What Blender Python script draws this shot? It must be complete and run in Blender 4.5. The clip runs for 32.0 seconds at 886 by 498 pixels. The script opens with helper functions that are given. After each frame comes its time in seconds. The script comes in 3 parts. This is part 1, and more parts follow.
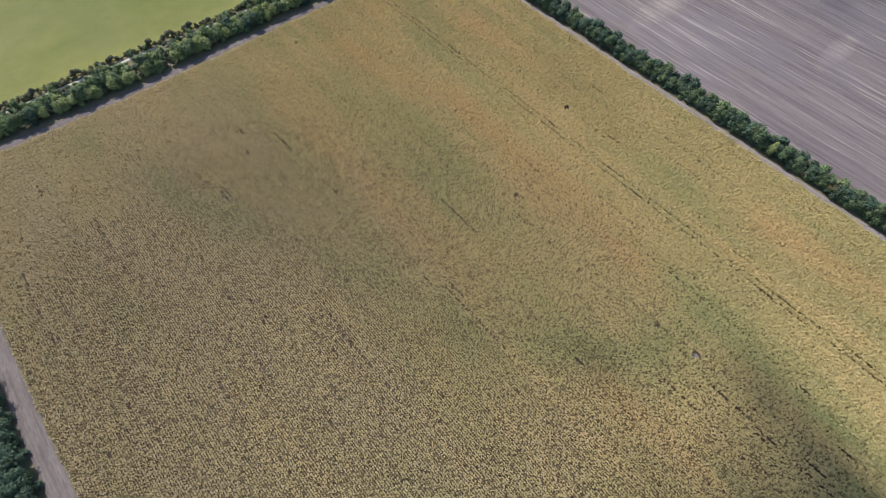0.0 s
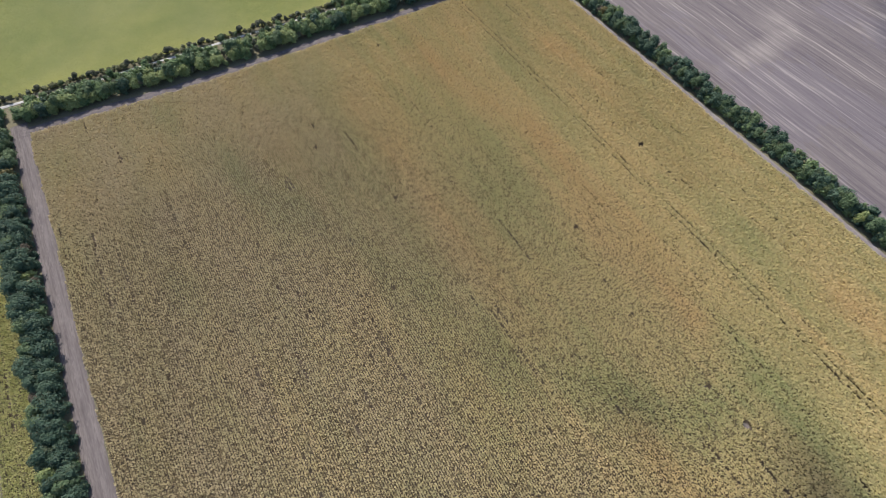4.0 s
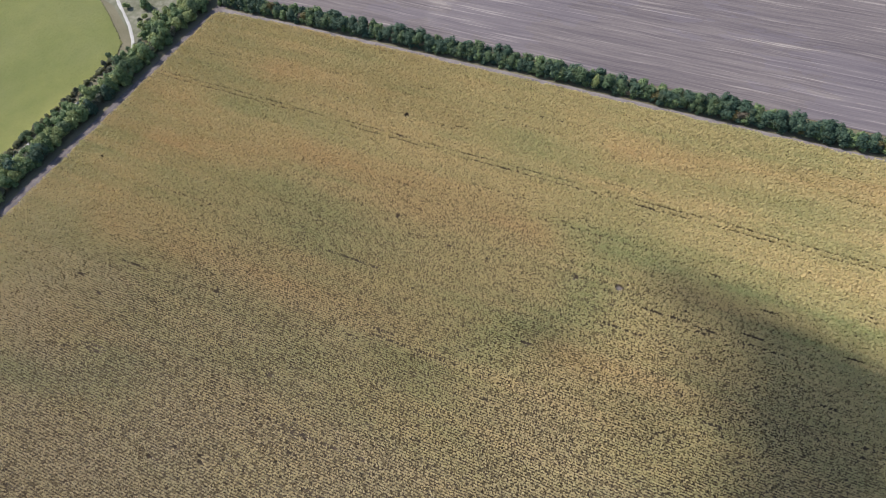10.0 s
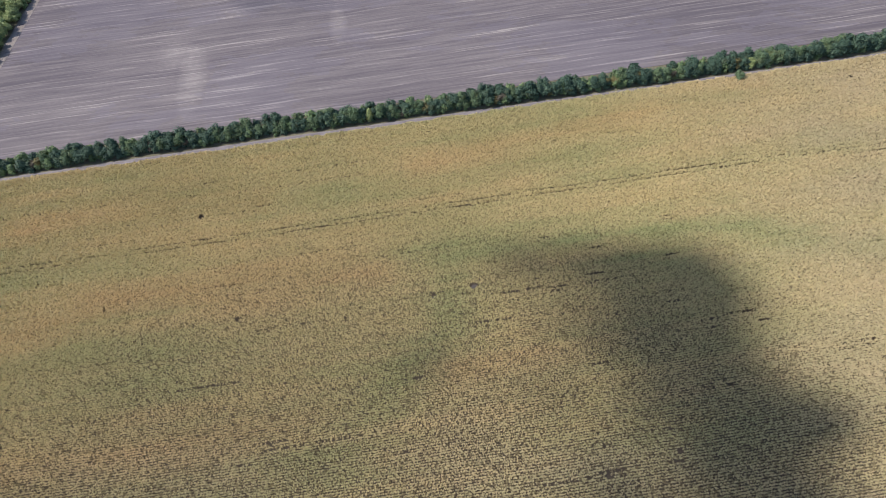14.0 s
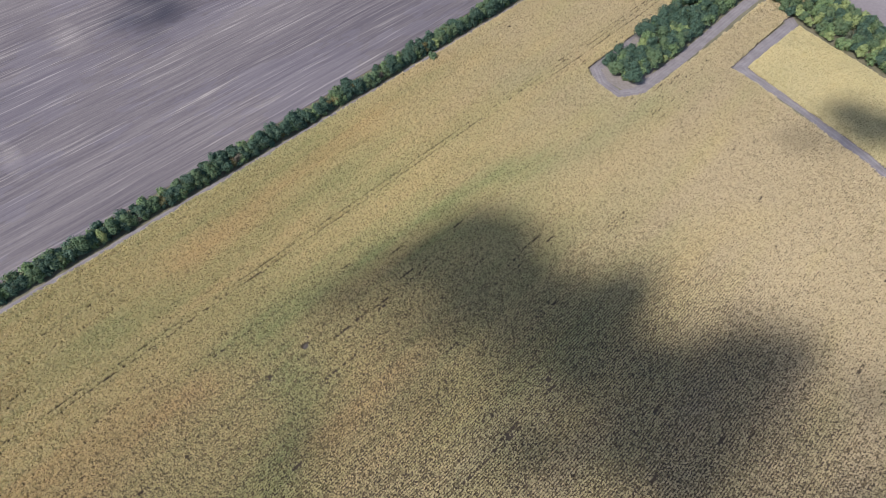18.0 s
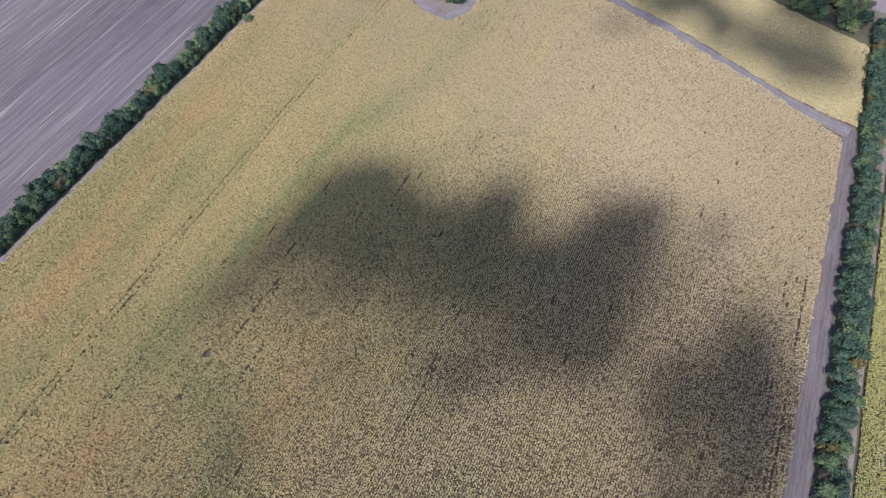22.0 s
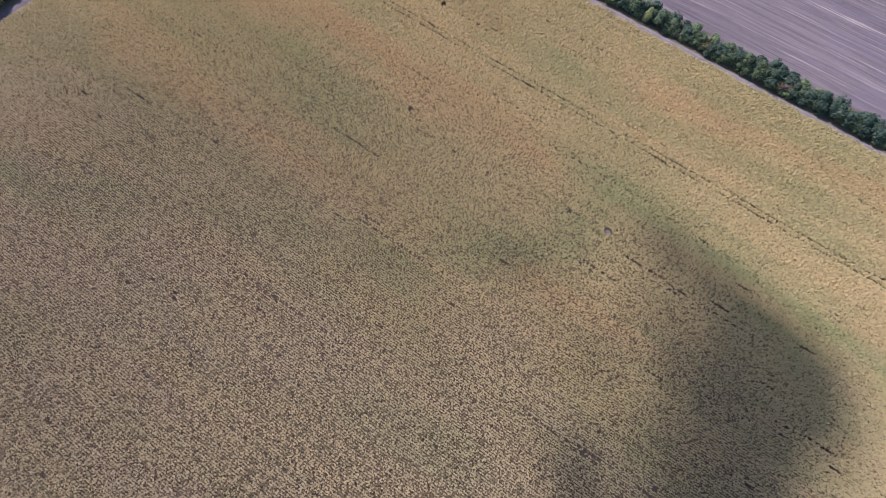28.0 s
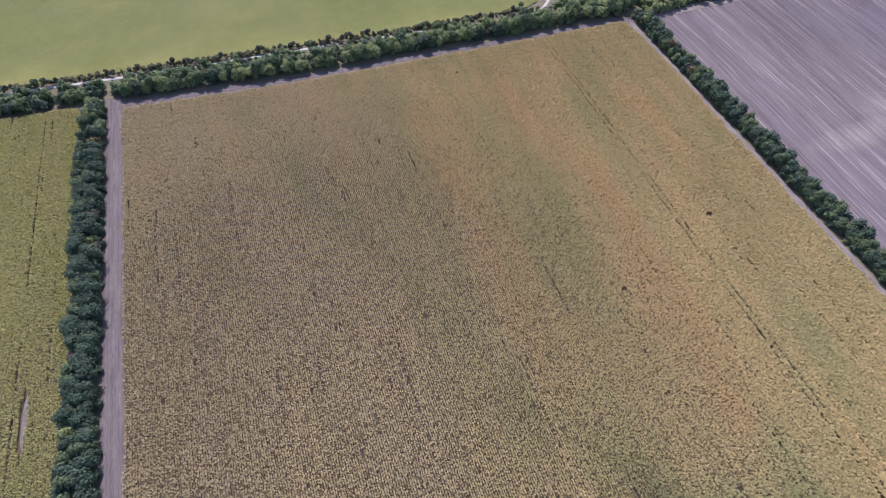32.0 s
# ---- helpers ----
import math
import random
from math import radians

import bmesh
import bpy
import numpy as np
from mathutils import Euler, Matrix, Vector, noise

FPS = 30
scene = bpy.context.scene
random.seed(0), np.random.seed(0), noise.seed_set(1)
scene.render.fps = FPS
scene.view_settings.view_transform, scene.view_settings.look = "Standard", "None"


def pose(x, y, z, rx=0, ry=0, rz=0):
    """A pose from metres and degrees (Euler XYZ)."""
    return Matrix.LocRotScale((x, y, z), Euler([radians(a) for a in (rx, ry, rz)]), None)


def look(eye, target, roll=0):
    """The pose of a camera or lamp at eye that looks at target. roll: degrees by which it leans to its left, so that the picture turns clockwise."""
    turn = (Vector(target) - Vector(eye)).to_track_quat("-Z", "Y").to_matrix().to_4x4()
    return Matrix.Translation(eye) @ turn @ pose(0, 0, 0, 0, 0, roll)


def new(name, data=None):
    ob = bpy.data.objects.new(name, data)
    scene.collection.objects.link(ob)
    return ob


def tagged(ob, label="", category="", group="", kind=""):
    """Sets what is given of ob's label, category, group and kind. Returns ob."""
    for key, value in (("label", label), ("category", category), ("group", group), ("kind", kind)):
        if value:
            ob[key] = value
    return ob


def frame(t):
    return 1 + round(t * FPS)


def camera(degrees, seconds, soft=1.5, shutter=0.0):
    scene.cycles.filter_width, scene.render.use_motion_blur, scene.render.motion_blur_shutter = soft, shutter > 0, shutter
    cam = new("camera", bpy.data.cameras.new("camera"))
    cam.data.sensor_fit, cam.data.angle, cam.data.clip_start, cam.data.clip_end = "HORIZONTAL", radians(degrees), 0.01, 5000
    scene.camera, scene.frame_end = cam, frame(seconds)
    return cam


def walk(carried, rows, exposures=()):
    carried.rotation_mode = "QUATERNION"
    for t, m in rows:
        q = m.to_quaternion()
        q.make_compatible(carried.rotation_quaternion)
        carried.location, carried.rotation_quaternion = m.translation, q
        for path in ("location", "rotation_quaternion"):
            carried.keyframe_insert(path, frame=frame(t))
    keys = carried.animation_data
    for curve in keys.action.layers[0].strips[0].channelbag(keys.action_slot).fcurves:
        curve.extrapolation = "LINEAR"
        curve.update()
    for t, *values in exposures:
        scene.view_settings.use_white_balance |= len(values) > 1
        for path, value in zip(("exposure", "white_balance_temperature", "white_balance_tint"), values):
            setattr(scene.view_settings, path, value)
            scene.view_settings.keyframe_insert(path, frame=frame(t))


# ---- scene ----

# ---------------------------------------------------------------- camera
cam = camera(81.74, 32.0, soft=0.75)
# seconds, place in metres, turn in degrees
PATH = [
    (0.0, 58.16, 8.97, 122.77, 29.48, 1.28, -40.62),
    (0.5, 58.25, 9.58, 122.70, 29.66, 1.20, -37.68),
    (1.0, 58.33, 10.18, 122.57, 29.81, 1.21, -35.91),
    (1.5, 58.34, 10.71, 122.47, 29.98, 1.15, -34.61),
    (2.0, 58.22, 11.23, 122.40, 30.15, 1.10, -32.64),
    (2.5, 57.97, 11.68, 122.41, 30.31, 1.01, -31.70),
    (3.0, 57.68, 12.14, 122.37, 30.51, 0.93, -31.11),
    (3.5, 57.50, 12.54, 122.27, 30.69, 0.97, -30.86),
    (5.5, 57.69, 13.47, 122.12, 31.05, 1.05, -31.52),
    (6.0, 57.95, 13.83, 122.01, 30.94, 1.48, -36.16),
    (6.5, 58.19, 14.15, 122.26, 30.96, 1.48, -37.76),
    (7.0, 58.54, 14.48, 122.43, 30.91, 1.61, -38.24),
    (7.5, 58.97, 14.58, 122.50, 30.87, 1.87, -40.44),
    (8.0, 59.47, 14.51, 122.39, 30.78, 2.22, -44.29),
    (8.5, 60.11, 14.36, 121.98, 30.63, 2.68, -50.21),
    (9.0, 60.68, 14.08, 121.57, 30.47, 3.00, -55.06),
    (9.5, 60.97, 13.72, 121.21, 30.32, 3.29, -61.42),
    (10.0, 61.14, 13.39, 120.89, 30.08, 3.51, -67.76),
    (10.5, 61.24, 13.00, 120.70, 29.83, 3.67, -73.09),
    (11.0, 61.40, 12.56, 120.61, 29.55, 3.85, -78.09),
    (11.5, 61.69, 12.18, 120.53, 29.17, 3.86, -84.71),
    (12.0, 62.21, 11.76, 120.40, 30.60, 3.89, -88.73),
    (12.5, 62.64, 11.30, 120.32, 33.00, 3.84, -89.93),
    (13.0, 62.93, 10.82, 120.23, 32.93, 3.85, -91.99),
    (13.5, 63.00, 10.50, 120.14, 32.96, 3.73, -94.98),
    (15.5, 63.57, 10.13, 119.00, 32.51, 2.76, -112.93),
    (16.0, 63.50, 9.75, 118.98, 32.34, 2.90, -121.18),
    (16.5, 63.45, 9.16, 118.91, 31.88, 2.49, -127.01),
    (17.0, 63.39, 8.57, 118.83, 32.39, 2.41, -130.79),
    (17.5, 63.31, 8.15, 118.78, 34.17, 2.24, -132.27),
    (18.0, 63.17, 7.88, 118.80, 34.42, 2.03, -133.22),
    (18.5, 62.93, 7.59, 118.87, 34.38, 1.80, -135.99),
    (19.0, 62.54, 7.40, 119.02, 34.30, 1.68, -139.65),
    (19.5, 62.04, 7.38, 119.20, 31.23, 1.41, -141.77),
    (20.0, 61.62, 7.30, 119.33, 30.20, 1.32, -143.02),
    (20.5, 61.27, 7.12, 119.44, 30.33, 1.18, -143.81),
    (21.0, 60.88, 6.93, 119.54, 30.44, 0.97, -148.99),
    (21.5, 60.51, 6.84, 119.52, 28.27, 0.85, -152.61),
    (22.0, 60.15, 6.94, 119.44, 28.34, 0.70, -153.68),
    (22.5, 59.77, 7.30, 119.28, 28.76, 0.50, -154.21),
    (23.0, 59.31, 7.95, 119.13, 24.90, 0.35, -154.59),
    (23.5, 58.93, 8.27, 119.11, 23.44, 0.18, -154.79),
    (24.0, 58.73, 8.34, 119.06, 23.65, -0.11, -150.23),
    (24.5, 58.57, 8.38, 119.16, 23.76, -0.47, -142.01),
    (25.0, 58.55, 8.62, 119.56, 23.43, -1.28, -126.20),
    (25.5, 58.80, 8.92, 119.91, 23.07, -1.81, -112.04),
    (27.5, 60.81, 10.08, 120.56, 20.54, -2.16, -65.73),
    (28.0, 60.84, 10.45, 120.82, 20.17, -1.92, -55.66),
    (28.5, 60.82, 10.86, 121.07, 19.85, -1.56, -45.94),
    (29.0, 60.69, 11.31, 121.40, 19.63, -1.17, -34.71),
    (29.5, 60.54, 11.82, 121.74, 19.44, -0.74, -25.56),
    (30.0, 60.51, 12.41, 122.05, 19.53, -0.58, -21.40),
    (30.5, 60.94, 13.27, 121.98, 21.29, -0.29, -20.20),
    (31.0, 61.32, 14.05, 122.03, 25.38, -0.01, -19.59),
    (31.5, 61.43, 14.78, 122.17, 29.56, 0.24, -19.30),
    (32.0, 61.32, 15.55, 122.35, 33.22, 0.39, -19.17),
]
# the clip's camera turns its white balance cooler and pinker on the way
EXPOSURES = [(0.0, 0.45, 6850, 10), (9.0, 0.44, 6800, 10), (12.0, 0.46, 6600, 12), (18.0, 0.41, 6450, 11), (23.0, 0.39, 6100, 20), (28.0, 0.45, 6200, 30), (32.0, 0.48, 6200, 28)]
walk(cam, [(t, pose(x, y, z, rx, ry, rz)) for t, x, y, z, rx, ry, rz in PATH], EXPOSURES)

# ---------------------------------------------------------------- sky and sun
SUN_WAY = Vector((0.04, 0.68, 0.733)).normalized()     # towards the sun
ELEVATION = math.asin(SUN_WAY.z)
AZIMUTH = math.atan2(SUN_WAY.x, SUN_WAY.y)
world = bpy.data.worlds.new("sky")
scene.world = world
world.use_nodes = True
sky = world.node_tree.nodes.new("ShaderNodeTexSky")
sky.sky_type = "NISHITA"
sky.sun_disc = False
sky.sun_elevation, sky.sun_rotation = ELEVATION, AZIMUTH
background = world.node_tree.nodes["Background"]
background.inputs["Strength"].default_value = 0.14
world.node_tree.links.new(sky.outputs["Color"], background.inputs["Color"])
sun_data = bpy.data.lights.new("sun", "SUN")
sun_data.energy, sun_data.angle, sun_data.color = 4.2, radians(0.53), (1.0, 0.95, 0.87)
sun = new("sun", sun_data)
sun.matrix_world = look(SUN_WAY * 900, (0, 0, 0))


# ---------------------------------------------------------------- materials
def material(name, rough=0.9, spec=0.2):
    """A node material with its principled shader; returns it with its nodes and links."""
    mat = bpy.data.materials.new(name)
    mat.use_nodes = True
    nt = mat.node_tree
    shader = nt.nodes["Principled BSDF"]
    shader.inputs["Roughness"].default_value = rough
    shader.inputs["Specular IOR Level"].default_value = spec
    return mat, nt, shader


def let_light_through(nt, shader, colour, share):
    """Thin leaves: a share of the light passes to their other side."""
    thin, both = nt.nodes.new("ShaderNodeBsdfTranslucent"), nt.nodes.new("ShaderNodeMixShader")
    both.inputs[0].default_value = share
    nt.links.new(colour, thin.inputs["Color"])
    nt.links.new(shader.outputs[0], both.inputs[1])
    nt.links.new(thin.outputs[0], both.inputs[2])
    nt.links.new(both.outputs[0], nt.nodes["Material Output"].inputs["Surface"])


def ramp(nt, source, stops):
    node = nt.nodes.new("ShaderNodeValToRGB")
    while len(node.color_ramp.elements) < len(stops):
        node.color_ramp.elements.new(0.5)
    for element, (at, colour) in zip(node.color_ramp.elements, stops):
        element.position, element.color = at, (*colour, 1)
    nt.links.new(source, node.inputs["Fac"])
    return node.outputs["Color"]


def noise_at(nt, scale, detail=4.0, stretch=(1, 1, 1), rough=0.55, turn=0.0):
    """Noise over world places, in cycles a metre."""
    place = nt.nodes.new("ShaderNodeNewGeometry")
    mapping = nt.nodes.new("ShaderNodeMapping")
    mapping.inputs["Scale"].default_value = stretch
    mapping.inputs["Rotation"].default_value = (0, 0, turn)
    node = nt.nodes.new("ShaderNodeTexNoise")
    node.inputs["Scale"].default_value = scale
    node.inputs["Detail"].default_value = detail
    node.inputs["Roughness"].default_value = rough
    nt.links.new(place.outputs["Position"], mapping.inputs["Vector"])
    nt.links.new(mapping.outputs["Vector"], node.inputs["Vector"])
    return node.outputs["Fac"]


def mix(nt, fac, a, b, kind="MIX"):
    node = nt.nodes.new("ShaderNodeMix")
    node.data_type, node.blend_type = "RGBA", kind
    for socket, value in ((node.inputs[0], fac), (node.inputs[6], a), (node.inputs[7], b)):
        if isinstance(value, bpy.types.NodeSocket):
            nt.links.new(value, socket)
        elif isinstance(value, tuple):
            socket.default_value = (*value, 1)
        else:
            socket.default_value = value
    return node.outputs[2]


def math_node(nt, kind, a, b=0.0, clamp=False):
    node = nt.nodes.new("ShaderNodeMath")
    node.operation, node.use_clamp = kind, clamp
    for socket, value in zip(node.inputs, (a, b)):
        if isinstance(value, bpy.types.NodeSocket):
            nt.links.new(value, socket)
        else:
            socket.default_value = value
    return node.outputs[0]


def bump(nt, shader, height, strength, distance):
    node = nt.nodes.new("ShaderNodeBump")
    node.inputs["Strength"].default_value = strength
    node.inputs["Distance"].default_value = distance
    nt.links.new(height, node.inputs["Height"])
    nt.links.new(node.outputs["Normal"], shader.inputs["Normal"])


def earth(name, dark, mid, light, fine=1.4, coarse=0.06, stretch=(1, 1, 1), relief=0.08, dust=None):
    """Bare or thinly grown earth: coarse patches over fine crumbs."""
    mat, nt, shader = material(name, 0.95, 0.1)
    small = noise_at(nt, fine, 6, stretch, 0.65)
    large = noise_at(nt, coarse, 4, stretch)
    tone = math_node(nt, "ADD", math_node(nt, "MULTIPLY", small, 0.55), math_node(nt, "MULTIPLY", large, 0.45))
    colour = ramp(nt, tone, ((0.34, dark), (0.5, mid), (0.66, light)))
    if dust:
        wheel = nt.nodes.new("ShaderNodeAttribute")
        wheel.attribute_name = "worn"
        colour = mix(nt, math_node(nt, "MULTIPLY", wheel.outputs["Fac"], math_node(nt, "MULTIPLY", large, 1.1), True), colour, dust)
    nt.links.new(colour, shader.inputs["Base Color"])
    bump(nt, shader, small, 0.6, relief)
    return mat


def foliage(name, dark, light, dry, dryness=0.25):
    """Leaves that vary from plant to plant and from clump to clump."""
    mat, nt, shader = material(name, 0.6, 0.25)
    info = nt.nodes.new("ShaderNodeObjectInfo")
    island = nt.nodes.new("ShaderNodeNewGeometry")
    patch = noise_at(nt, 0.5, 3)
    tone = math_node(nt, "ADD", math_node(nt, "MULTIPLY", island.outputs["Random Per Island"], 0.6), math_node(nt, "MULTIPLY", info.outputs["Random"], 0.4))
    colour = mix(nt, tone, dark, light)
    withered = math_node(nt, "MULTIPLY", math_node(nt, "GREATER_THAN", patch, 0.6), dryness)
    colour = mix(nt, withered, colour, dry)
    nt.links.new(colour, shader.inputs["Base Color"])
    let_light_through(nt, shader, colour, 0.3)
    return mat


def crop(name, green, tan, orange, shade, grain=0.5, faded=(0.62, 0.53, 0.42), depth=0.75):
    """A crop's leaves: 'ripe' runs from green to dry, 'warm' towards orange, 'bleached' towards grey straw; each plant is lighter or darker by 'tone'."""
    mat, nt, shader = material(name, 0.75, 0.12)
    shader.inputs["Diffuse Roughness"].default_value = 0.6
    ripe, warm, grey, plant_tone = (nt.nodes.new("ShaderNodeAttribute") for _ in range(4))
    ripe.attribute_name, warm.attribute_name, grey.attribute_name, plant_tone.attribute_name = "ripe", "warm", "bleach_haze", "tone"
    leaf = nt.nodes.new("ShaderNodeNewGeometry")
    off = math_node(nt, "MULTIPLY", math_node(nt, "SUBTRACT", leaf.outputs["Random Per Island"], 0.5), grain)
    level = math_node(nt, "ADD", ripe.outputs["Fac"], off, True)
    colour = mix(nt, level, green, tan)
    colour = mix(nt, warm.outputs["Fac"], colour, orange)
    colour = mix(nt, grey.outputs["Fac"], colour, faded)
    colour = mix(nt, math_node(nt, "MULTIPLY", plant_tone.outputs["Fac"], depth), colour, shade)
    nt.links.new(colour, shader.inputs["Base Color"])
    let_light_through(nt, shader, colour, 0.5)
    return mat


GRASS = earth("dry_grass", (0.095, 0.09, 0.06), (0.14, 0.13, 0.09), (0.19, 0.172, 0.125), 2.0, 0.08)
SOIL = earth("field_soil", (0.07, 0.056, 0.044), (0.10, 0.081, 0.064), (0.14, 0.115, 0.09), 3.0, 0.1)
MEADOW = earth("meadow_grass", (0.085, 0.09, 0.06), (0.15, 0.152, 0.115), (0.24, 0.23, 0.19), 0.5, 0.06)
ROAD = earth("road_dirt", (0.088, 0.077, 0.081), (0.124, 0.109, 0.114), (0.20, 0.178, 0.18), 1.5, 0.25, (2.5, 0.35, 1), dust=(0.165, 0.147, 0.15))
ROAD_PALE = earth("track_dust", (0.135, 0.12, 0.127), (0.18, 0.162, 0.17), (0.25, 0.228, 0.235), 1.5, 0.25, (1, 1, 1), dust=(0.23, 0.21, 0.215))
TRACK = earth("track_dirt", (0.15, 0.13, 0.12), (0.20, 0.175, 0.165), (0.26, 0.23, 0.215), 1.2, 0.15)
CHALK = earth("footpath_chalk", (0.28, 0.275, 0.27), (0.37, 0.365, 0.36), (0.46, 0.455, 0.45), 1.0, 0.2)
BARE = earth("bare_patch", (0.12, 0.105, 0.105), (0.165, 0.145, 0.145), (0.21, 0.19, 0.185), 2.0, 0.3)
BARK = earth("bark", (0.06, 0.05, 0.04), (0.10, 0.08, 0.06), (0.15, 0.12, 0.09), 6.0, 1.0, (1, 1, 0.3), 0.02)
STUBBLE = earth("far_field", (0.17, 0.148, 0.155), (0.205, 0.18, 0.188), (0.24, 0.212, 0.22), 0.8, 0.02)
LEAF_DARK = foliage("leaf_dark", (0.030, 0.064, 0.050), (0.090, 0.146, 0.098), (0.12, 0.11, 0.04))
LEAF_MID = foliage("leaf_mid", (0.060, 0.106, 0.060), (0.148, 0.205, 0.108), (0.16, 0.14, 0.05))
LEAF_BUSH = foliage("leaf_bush", (0.075, 0.13, 0.066), (0.20, 0.275, 0.125), (0.18, 0.15, 0.06))
LEAF_BRIGHT = foliage("leaf_bright", (0.15, 0.20, 0.085), (0.32, 0.375, 0.165), (0.24, 0.20, 0.06))
LEAF_AUTUMN = foliage("leaf_autumn", (0.095, 0.088, 0.04), (0.20, 0.175, 0.075), (0.20, 0.15, 0.075), 0.4)
LEAF_OLIVE = foliage("leaf_olive", (0.11, 0.125, 0.065), (0.23, 0.24, 0.135), (0.2, 0.16, 0.08), 0.5)
LEAF_TAUPE = foliage("leaf_taupe", (0.075, 0.065, 0.05), (0.15, 0.13, 0.10), (0.19, 0.14, 0.08), 0.4)
LEAF_GREY = foliage("leaf_grey", (0.07, 0.085, 0.06), (0.16, 0.17, 0.125), (0.2, 0.18, 0.12))
CROP_MAIN = crop("ripening_crop", (0.40, 0.425, 0.205), (0.68, 0.56, 0.305), (0.69, 0.495, 0.265), (0.135, 0.102, 0.062), 0.3, (0.58, 0.487, 0.325), 0.82)
CROP_GREEN = crop("yellowing_crop", (0.40, 0.44, 0.165), (0.56, 0.53, 0.235), (0.54, 0.47, 0.23), (0.20, 0.22, 0.085), 0.4, (0.54, 0.49, 0.29), 0.8)
CROP_NORTH_LEAF = crop("green_crop", (0.38, 0.425, 0.155), (0.58, 0.575, 0.235), (0.56, 0.53, 0.24), (0.31, 0.35, 0.13), 0.12, (0.47, 0.48, 0.255), 0.25)
CROP_PALE = crop("pale_ripe_crop", (0.50, 0.455, 0.26), (0.63, 0.55, 0.325), (0.63, 0.52, 0.31), (0.44, 0.375, 0.22), 0.2, (0.58, 0.52, 0.35), 0.5)
CLOUD, _cloud_nodes, _ = material("cloud_white", 1.0, 0.0)
_cloud_nodes.nodes["Principled BSDF"].inputs["Base Color"].default_value = (0.85, 0.86, 0.88, 1)


def furrow_noise(nt, scale, detail, rough, sway):
    """Noise drawn out along the furrows, which waver a little from side to side."""
    place, wander = nt.nodes.new("ShaderNodeNewGeometry"), nt.nodes.new("ShaderNodeTexNoise")
    wander.inputs["Scale"].default_value, wander.inputs["Detail"].default_value = 0.025, 3.0
    nt.links.new(place.outputs["Position"], wander.inputs["Vector"])
    split, join = nt.nodes.new("ShaderNodeSeparateXYZ"), nt.nodes.new("ShaderNodeCombineXYZ")
    nt.links.new(place.outputs["Position"], split.inputs[0])
    aside = math_node(nt, "MULTIPLY", math_node(nt, "SUBTRACT", wander.outputs["Fac"], 0.5), sway)
    nt.links.new(math_node(nt, "MULTIPLY", math_node(nt, "ADD", split.outputs[0], aside), scale[0]), join.inputs[0])
    nt.links.new(math_node(nt, "MULTIPLY", split.outputs[1], scale[1]), join.inputs[1])
    node = nt.nodes.new("ShaderNodeTexNoise")
    node.inputs["Scale"].default_value, node.inputs["Detail"].default_value, node.inputs["Roughness"].default_value = 1.0, detail, rough
    nt.links.new(join.outputs[0], node.inputs["Vector"])
    return node.outputs["Fac"]


